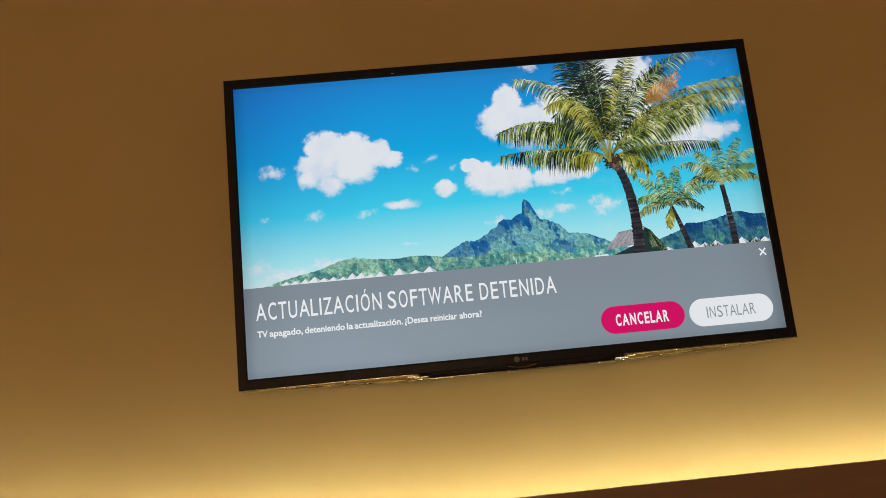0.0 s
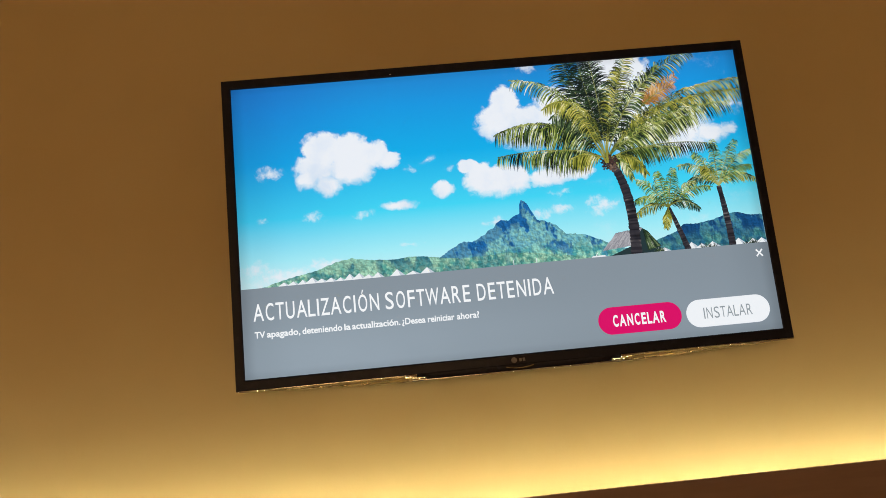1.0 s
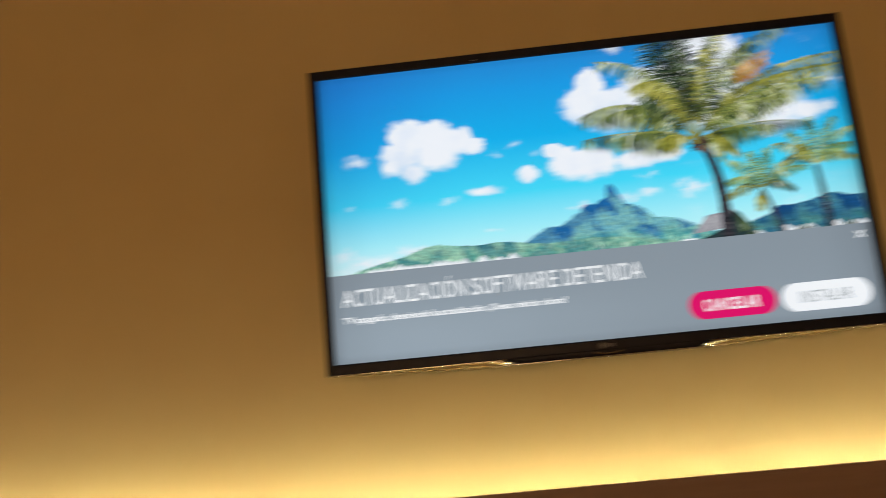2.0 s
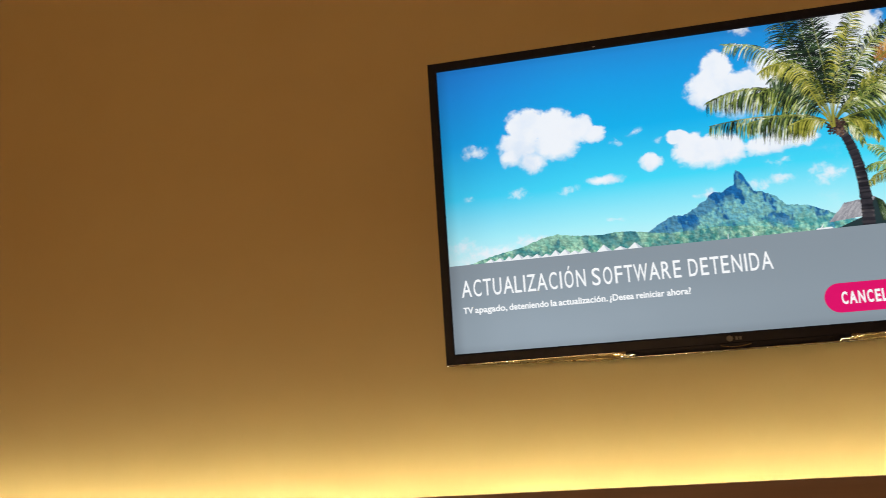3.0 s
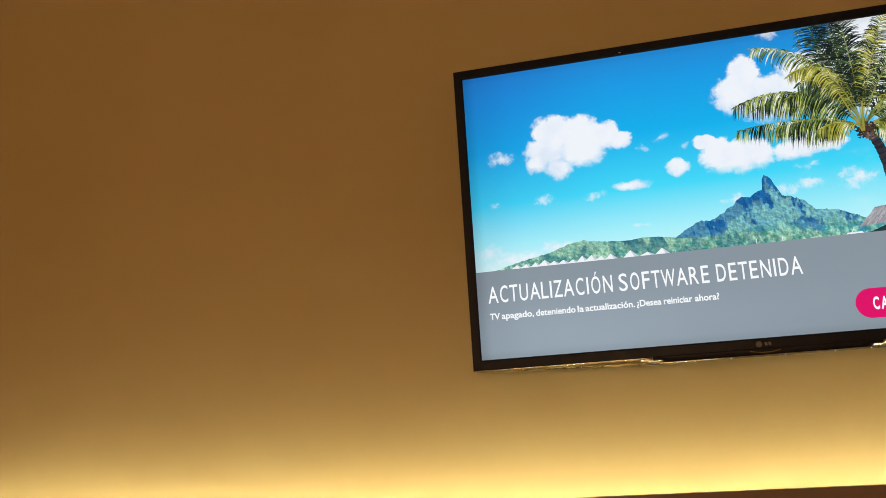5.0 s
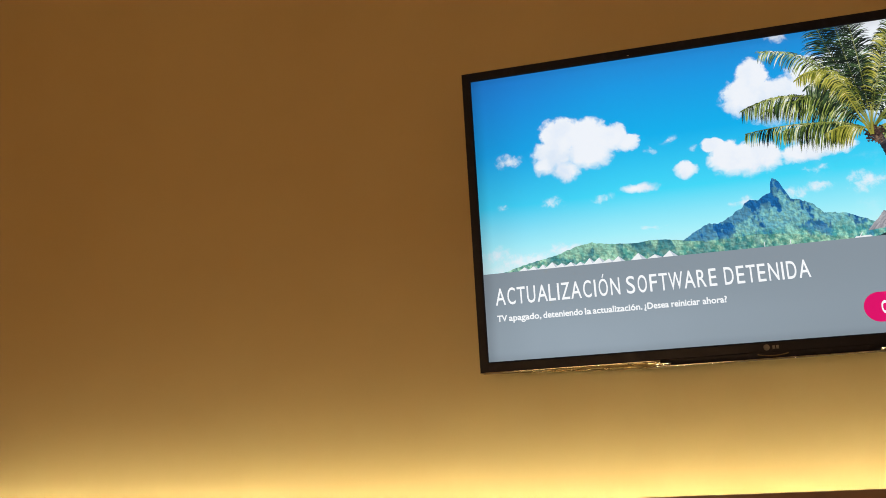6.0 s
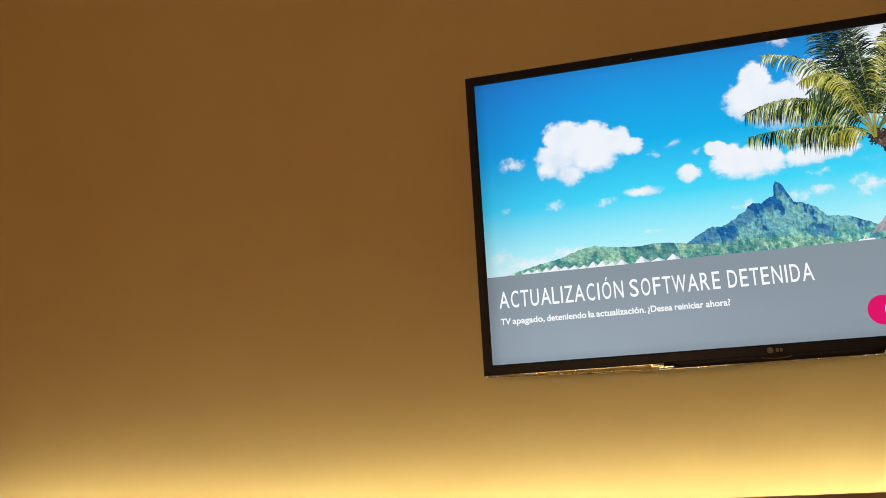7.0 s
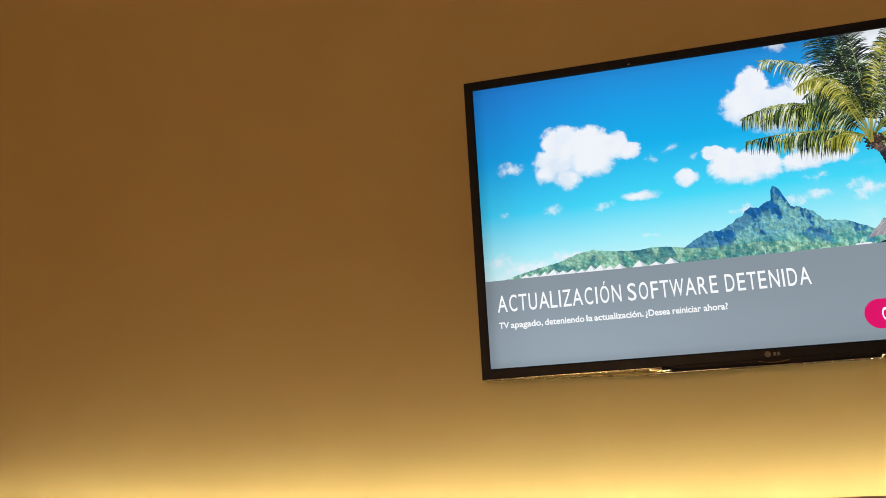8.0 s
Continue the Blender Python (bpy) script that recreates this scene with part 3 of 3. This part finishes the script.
C3 = (0.400, 0.004)
trunk(((0.408, -0.111), (0.407, -0.055), C3), 0.013, 0.008, 3.0, 54, 31)
small_palm(C3, 3.6, 300, ((0.026, (0.345, 0.014), DARK), (0.030, (0.333, 0.046), GREEN), (0.018, (0.362, 0.068), LIGHT), (0.010, (0.401, 0.092), LIGHT), (0.014, (0.444, 0.088), LIGHT),
                          (0.026, (0.470, 0.066), LIGHT), (0.030, (0.470, 0.010), YELLOW), (0.022, (0.466, 0.036), LIGHT), (0.020, (0.372, 0.040), YELLOW)))
C2 = (0.302, -0.028)
trunk(((0.327, -0.111), (0.315, -0.065), C2), 0.011, 0.006, 5.6, 46, 21)
small_palm(C2, 6.2, 200, ((0.026, (0.242, -0.014), LIGHT), (0.020, (0.252, 0.026), LIGHT), (0.024, (0.239, -0.042), YELLOW), (0.012, (0.290, 0.040), LIGHT), (0.012, (0.321, 0.044), LIGHT),
                          (0.020, (0.358, 0.014), GREEN), (0.022, (0.384, 0.003), LIGHT), (0.026, (0.358, -0.036), DARK), (0.006, (0.292, -0.066), YELLOW)))

# the tall palm in front
C1 = (0.203, 0.072)
trunk(((0.232, -0.111), (0.243, 0.025), C1), 0.0195, 0.013, 8.2, 84, 11)
made_fronds = 0


def tall(ctrl, tip, length, droop, upper, mat, base=C1, shaded=0.3, count=86):
    """The next frond of the tall palm, in front of the ones before it."""
    global made_fronds
    made_fronds += 1
    return frond(base, ctrl, tip, length, mat, 9.0 + 0.24 * made_fronds, 100 + made_fronds, droop, count, 0.0019, 0.14, upper, shaded)


# upright ones at the back
tall((0.166, 0.190), (0.136, 0.290), 0.050, 0.45, 1.0, DEEP, count=110)
tall((0.182, 0.200), (0.166, 0.305), 0.048, 0.40, 1.0, DEEP, count=110)
tall((0.205, 0.190), (0.190, 0.300), 0.040, 0.40, 1.0, DEEP, shaded=0.5, count=100)
tall((0.218, 0.185), (0.246, 0.245), 0.024, 0.60, 1.0, DEEP)
tall((0.226, 0.195), (0.272, 0.280), 0.034, 0.60, 0.9, YELLOW, shaded=0.35)
# those that lean to the beach side
tall((0.245, 0.190), (0.322, 0.240), 0.038, 0.80, 0.8, DEEP)
tall((0.258, 0.225), (0.386, 0.270), 0.044, 0.90, 0.8, GREEN, shaded=0.4)
tall((0.250, 0.150), (0.365, 0.172), 0.045, 0.90, 0.7, DARK)
tall((0.305, 0.206), (0.482, 0.206), 0.062, 1.10, 0.42, YELLOW, shaded=0.2, count=120)
tall((0.295, 0.186), (0.466, 0.184), 0.060, 1.10, 0.45, YELLOW, shaded=0.3, count=110)
tall((0.288, 0.160), (0.440, 0.162), 0.056, 1.10, 0.50, GREEN, shaded=0.4, count=110)
tall((0.268, 0.136), (0.372, 0.138), 0.046, 1.10, 0.50, GREEN, shaded=0.4)
tall((0.300, 0.106), (0.404, 0.084), 0.038, 1.90, 0.10, DARK)
tall((0.268, 0.098), (0.340, 0.082), 0.042, 1.60, 0.25, GREEN, shaded=0.5)
tall((0.252, 0.088), (0.272, 0.038), 0.030, 1.30, 0.70, YELLOW, count=60)
tall((0.236, 0.078), (0.246, 0.030), 0.024, 1.30, 0.60, GREEN, count=50)
# those that lean to the mountain side
tall((0.126, 0.170), (0.034, 0.124), 0.048, 1.50, 0.40, GREEN, shaded=0.65)
tall((0.119, 0.184), (0.004, 0.134), 0.054, 1.50, 0.35, GREEN, shaded=0.45, count=120)
tall((0.128, 0.110), (0.004, 0.092), 0.050, 1.90, 0.12, GREEN, shaded=0.62, count=120)
tall((0.145, 0.108), (0.066, 0.088), 0.052, 1.70, 0.20, GREEN, shaded=0.5)
tall((0.170, 0.092), (0.132, 0.074), 0.040, 1.40, 0.40, YELLOW, count=60)
tall((0.160, 0.165), (0.092, 0.138), 0.046, 1.30, 0.50, GREEN, shaded=0.6)
tall((0.158, 0.228), (0.046, 0.236), 0.044, 1.10, 0.55, GREEN, shaded=0.3)
tall((0.165, 0.190), (0.112, 0.158), 0.044, 1.20, 0.60, DARK)
tall((0.170, 0.222), (0.098, 0.176), 0.036, 1.20, 0.60, YELLOW, shaded=0.15)
for i, (ctrl, tip) in enumerate((((0.300, 0.190), (0.352, 0.222)), ((0.312, 0.196), (0.346, 0.204)))):
    frond((0.278, 0.165), ctrl, tip, 0.024, DRY, 12.8 + 0.2 * i, 150 + i, 0.5, 44, 0.0015)


def stalk(tip, wide, k, material):
    """A bare leaf stalk that rises from the heart of the tall palm."""
    bm = bmesh.new()
    foot = Vector((C1[0] + (tip[0] - C1[0]) * 0.05, C1[1] - 0.008))
    across = Vector((-(tip[1] - foot.y), tip[0] - foot.x)).normalized() * wide / 2
    end = Vector(tip)
    sheet(bm, [tuple(foot - across), tuple(foot + across), tuple(end + across * 0.4), tuple(end - across * 0.4)], level(k))
    return part("palm_stalk", bm, material, display)


stalk((0.168, 0.152), 0.0036, 15.60, STALK)
stalk((0.207, 0.116), 0.0040, 15.55, STALK)
stalk((0.222, 0.100), 0.0030, 12.50, RIB)
stalk((0.194, 0.110), 0.0028, 12.45, RIB)
stalk((0.172, 0.090), 0.0030, 12.40, RIB)
stalk((0.232, 0.084), 0.0028, 12.35, RIB)
rnd = random.Random(77)
bm = bmesh.new()
for i in range(90):
    a, r = rnd.uniform(0, 6.28), rnd.uniform(0, 1) ** 0.5
    hx, hz = C1[0] + 0.003 + 0.014 * r * math.cos(a), C1[1] - 0.008 + 0.013 * r * math.sin(a)
    b = rnd.uniform(0, 6.28)
    sheet(bm, [(hx, hz), (hx + 0.006 * math.cos(b), hz + 0.006 * math.sin(b)), (hx + 0.005 * math.cos(b + 0.9), hz + 0.005 * math.sin(b + 0.9))], level(15.0 + 0.001 * i))
part("palm_heart", bm, HEART, display)

# low shrubs among the tents, and two thin posts
for x0, x1 in ((0.352, 0.376), (0.428, 0.452), (0.268, 0.280)):
    bm = bmesh.new()
    for i in range(46):
        bx = rnd.uniform(x0, x1)
        a = rnd.uniform(0.5, 2.6)
        ln = rnd.uniform(0.006, 0.014)
        sheet(bm, [(bx - 0.0008, -0.110), (bx + 0.0008, -0.110), (bx + ln * math.cos(a), -0.109 + ln * math.sin(a))], level(8.0 + 0.003 * i))
    part("shrub", bm, DARK, display)
for x in (0.011, 0.052):
    bm = bmesh.new()
    sheet(bm, [(x - 0.0006, -0.109), (x + 0.0006, -0.109), (x + 0.0005, -0.099), (x - 0.0005, -0.099)], level(2.9))
    part("white_post", bm, TENT, display)

# ---- the message over the picture ----
bm = bmesh.new()
sheet(bm, [(-SW / 2, -SH / 2), (SW / 2, -SH / 2), (SW / 2, -0.1078), (-SW / 2, -0.1078)], level(16.4))
part("message_banner", bm, BANNER, display, "grey message banner")


def pill(name, x0, x1, zc, h, k, material, label):
    bm = bmesh.new()
    r = h / 2
    pts = []
    for cx, a0 in ((x1 - r, -90), (x0 + r, 90)):
        for i in range(25):
            a = radians(a0 + 180 * i / 24)
            pts.append((cx + r * math.cos(a), zc + r * math.sin(a)))
    sheet(bm, pts, level(k))
    return part(name, bm, material, display, label)


pill("cancel_button", 0.1465, 0.2950, -0.2232, 0.0480, 16.9, PINK, "pink rounded button")
pill("install_button", 0.3035, 0.4535, -0.2248, 0.0488, 16.9, PALE, "white rounded button")


NARROW = {"A": 1.16, "C": 0.90, "D": 0.96, "E": 0.80, "F": 0.80, "I": 0.21, "L": 0.78, "N": 1.00, "O": 1.00, "Ó": 1.00, "R": 0.96, "S": 0.94, "T": 0.92, "U": 0.95, "W": 1.50, "Z": 0.96}


def spread(text, x0, x1):
    """Narrow capitals of nearly even width, each with its start and end, over a whole word."""
    gaps = [0.30 - 0.09 * sum(c in "ATLWZ" for c in a + b) for a, b in zip(text, text[1:])]
    unit = (x1 - x0) / (sum(NARROW[c] for c in text) + sum(gaps))
    out = []
    for c, gap in zip(text, gaps + [0.0]):
        out.append((c, x0, x0 + NARROW[c] * unit))
        x0 += (NARROW[c] + gap) * unit
    return out


def words(name, texts, z0, cap, k, material, bold=0.0, spacing=1.0, label=""):
    """Lettering in the built-in font, piece by piece (text, start, end), fitted to the height of its capitals."""
    verts, faces = [], []
    cu = bpy.data.curves.new(name, "FONT")
    cu.size, cu.offset, cu.space_character, cu.resolution_u = 1.0, bold, spacing, 4
    ob = bpy.data.objects.new(name, cu)
    scene.collection.objects.link(ob)

    def typeset(text):
        cu.body = text
        return bpy.data.meshes.new_from_object(ob.evaluated_get(bpy.context.evaluated_depsgraph_get()))

    ref = typeset("H")
    foot = min(v.co.y for v in ref.vertices)
    tall = max(v.co.y for v in ref.vertices) - foot
    for text, x0, x1 in texts:
        me = typeset(text)
        lo, hi = min(v.co.x for v in me.vertices), max(v.co.x for v in me.vertices)
        first = len(verts)
        verts += [(x0 + (v.co.x - lo) / (hi - lo) * (x1 - x0), level(k), z0 + (v.co.y - foot) / tall * cap) for v in me.vertices]
        faces += [[first + v for v in p.vertices] for p in me.polygons]
    bpy.data.objects.remove(ob)
    out = bpy.data.meshes.new(name)
    out.from_pydata(verts, [], faces)
    out.materials.append(material)
    made = new(name, out)
    made.parent = display
    return tagged(made, label)


words("title_text", spread("ACTUALIZACIÓN", -0.4510, -0.2325) + spread("SOFTWARE", -0.2215, -0.0722) + spread("DETENIDA", -0.0598, 0.0757), -0.1655, 0.0300, 17.2, LETTER, 0.005, 1.0, "white capital title lettering")
words("message_text", [("TV", -0.4505, -0.4325), ("apagado,", -0.4295, -0.3720), ("deteniendo", -0.3685, -0.2995), ("la", -0.2960, -0.2850), ("actualización.", -0.2825, -0.1985),
                       ("¿Desea", -0.1955, -0.1545), ("reiniciar", -0.1505, -0.1035), ("ahora?", -0.0995, -0.0600)], -0.1950, 0.0113, 17.2, LETTER, 0.024, 1.0, "small bold white lettering")
words("button_text", spread("CANCELAR", 0.1725, 0.2665), -0.2340, 0.0205, 17.6, LETTER, 0.030, 1.0, "bold white capital lettering")
words("button_text", spread("INSTALAR", 0.3345, 0.4215), -0.2350, 0.0196, 17.6, GREY_LETTER, -0.002, 1.0, "thin grey capital lettering")
bm = bmesh.new()
for s in (1, -1):
    d, e = Vector((0.0056, s * 0.0062)), Vector((-s * 0.0010, 0.0009))
    c = Vector((0.4521, -0.1265))
    sheet(bm, [tuple(c - d - e), tuple(c + d - e), tuple(c + d + e), tuple(c - d + e)], level(17.2 + 0.1 * s))
part("close_cross", bm, LETTER, display, "white cross")
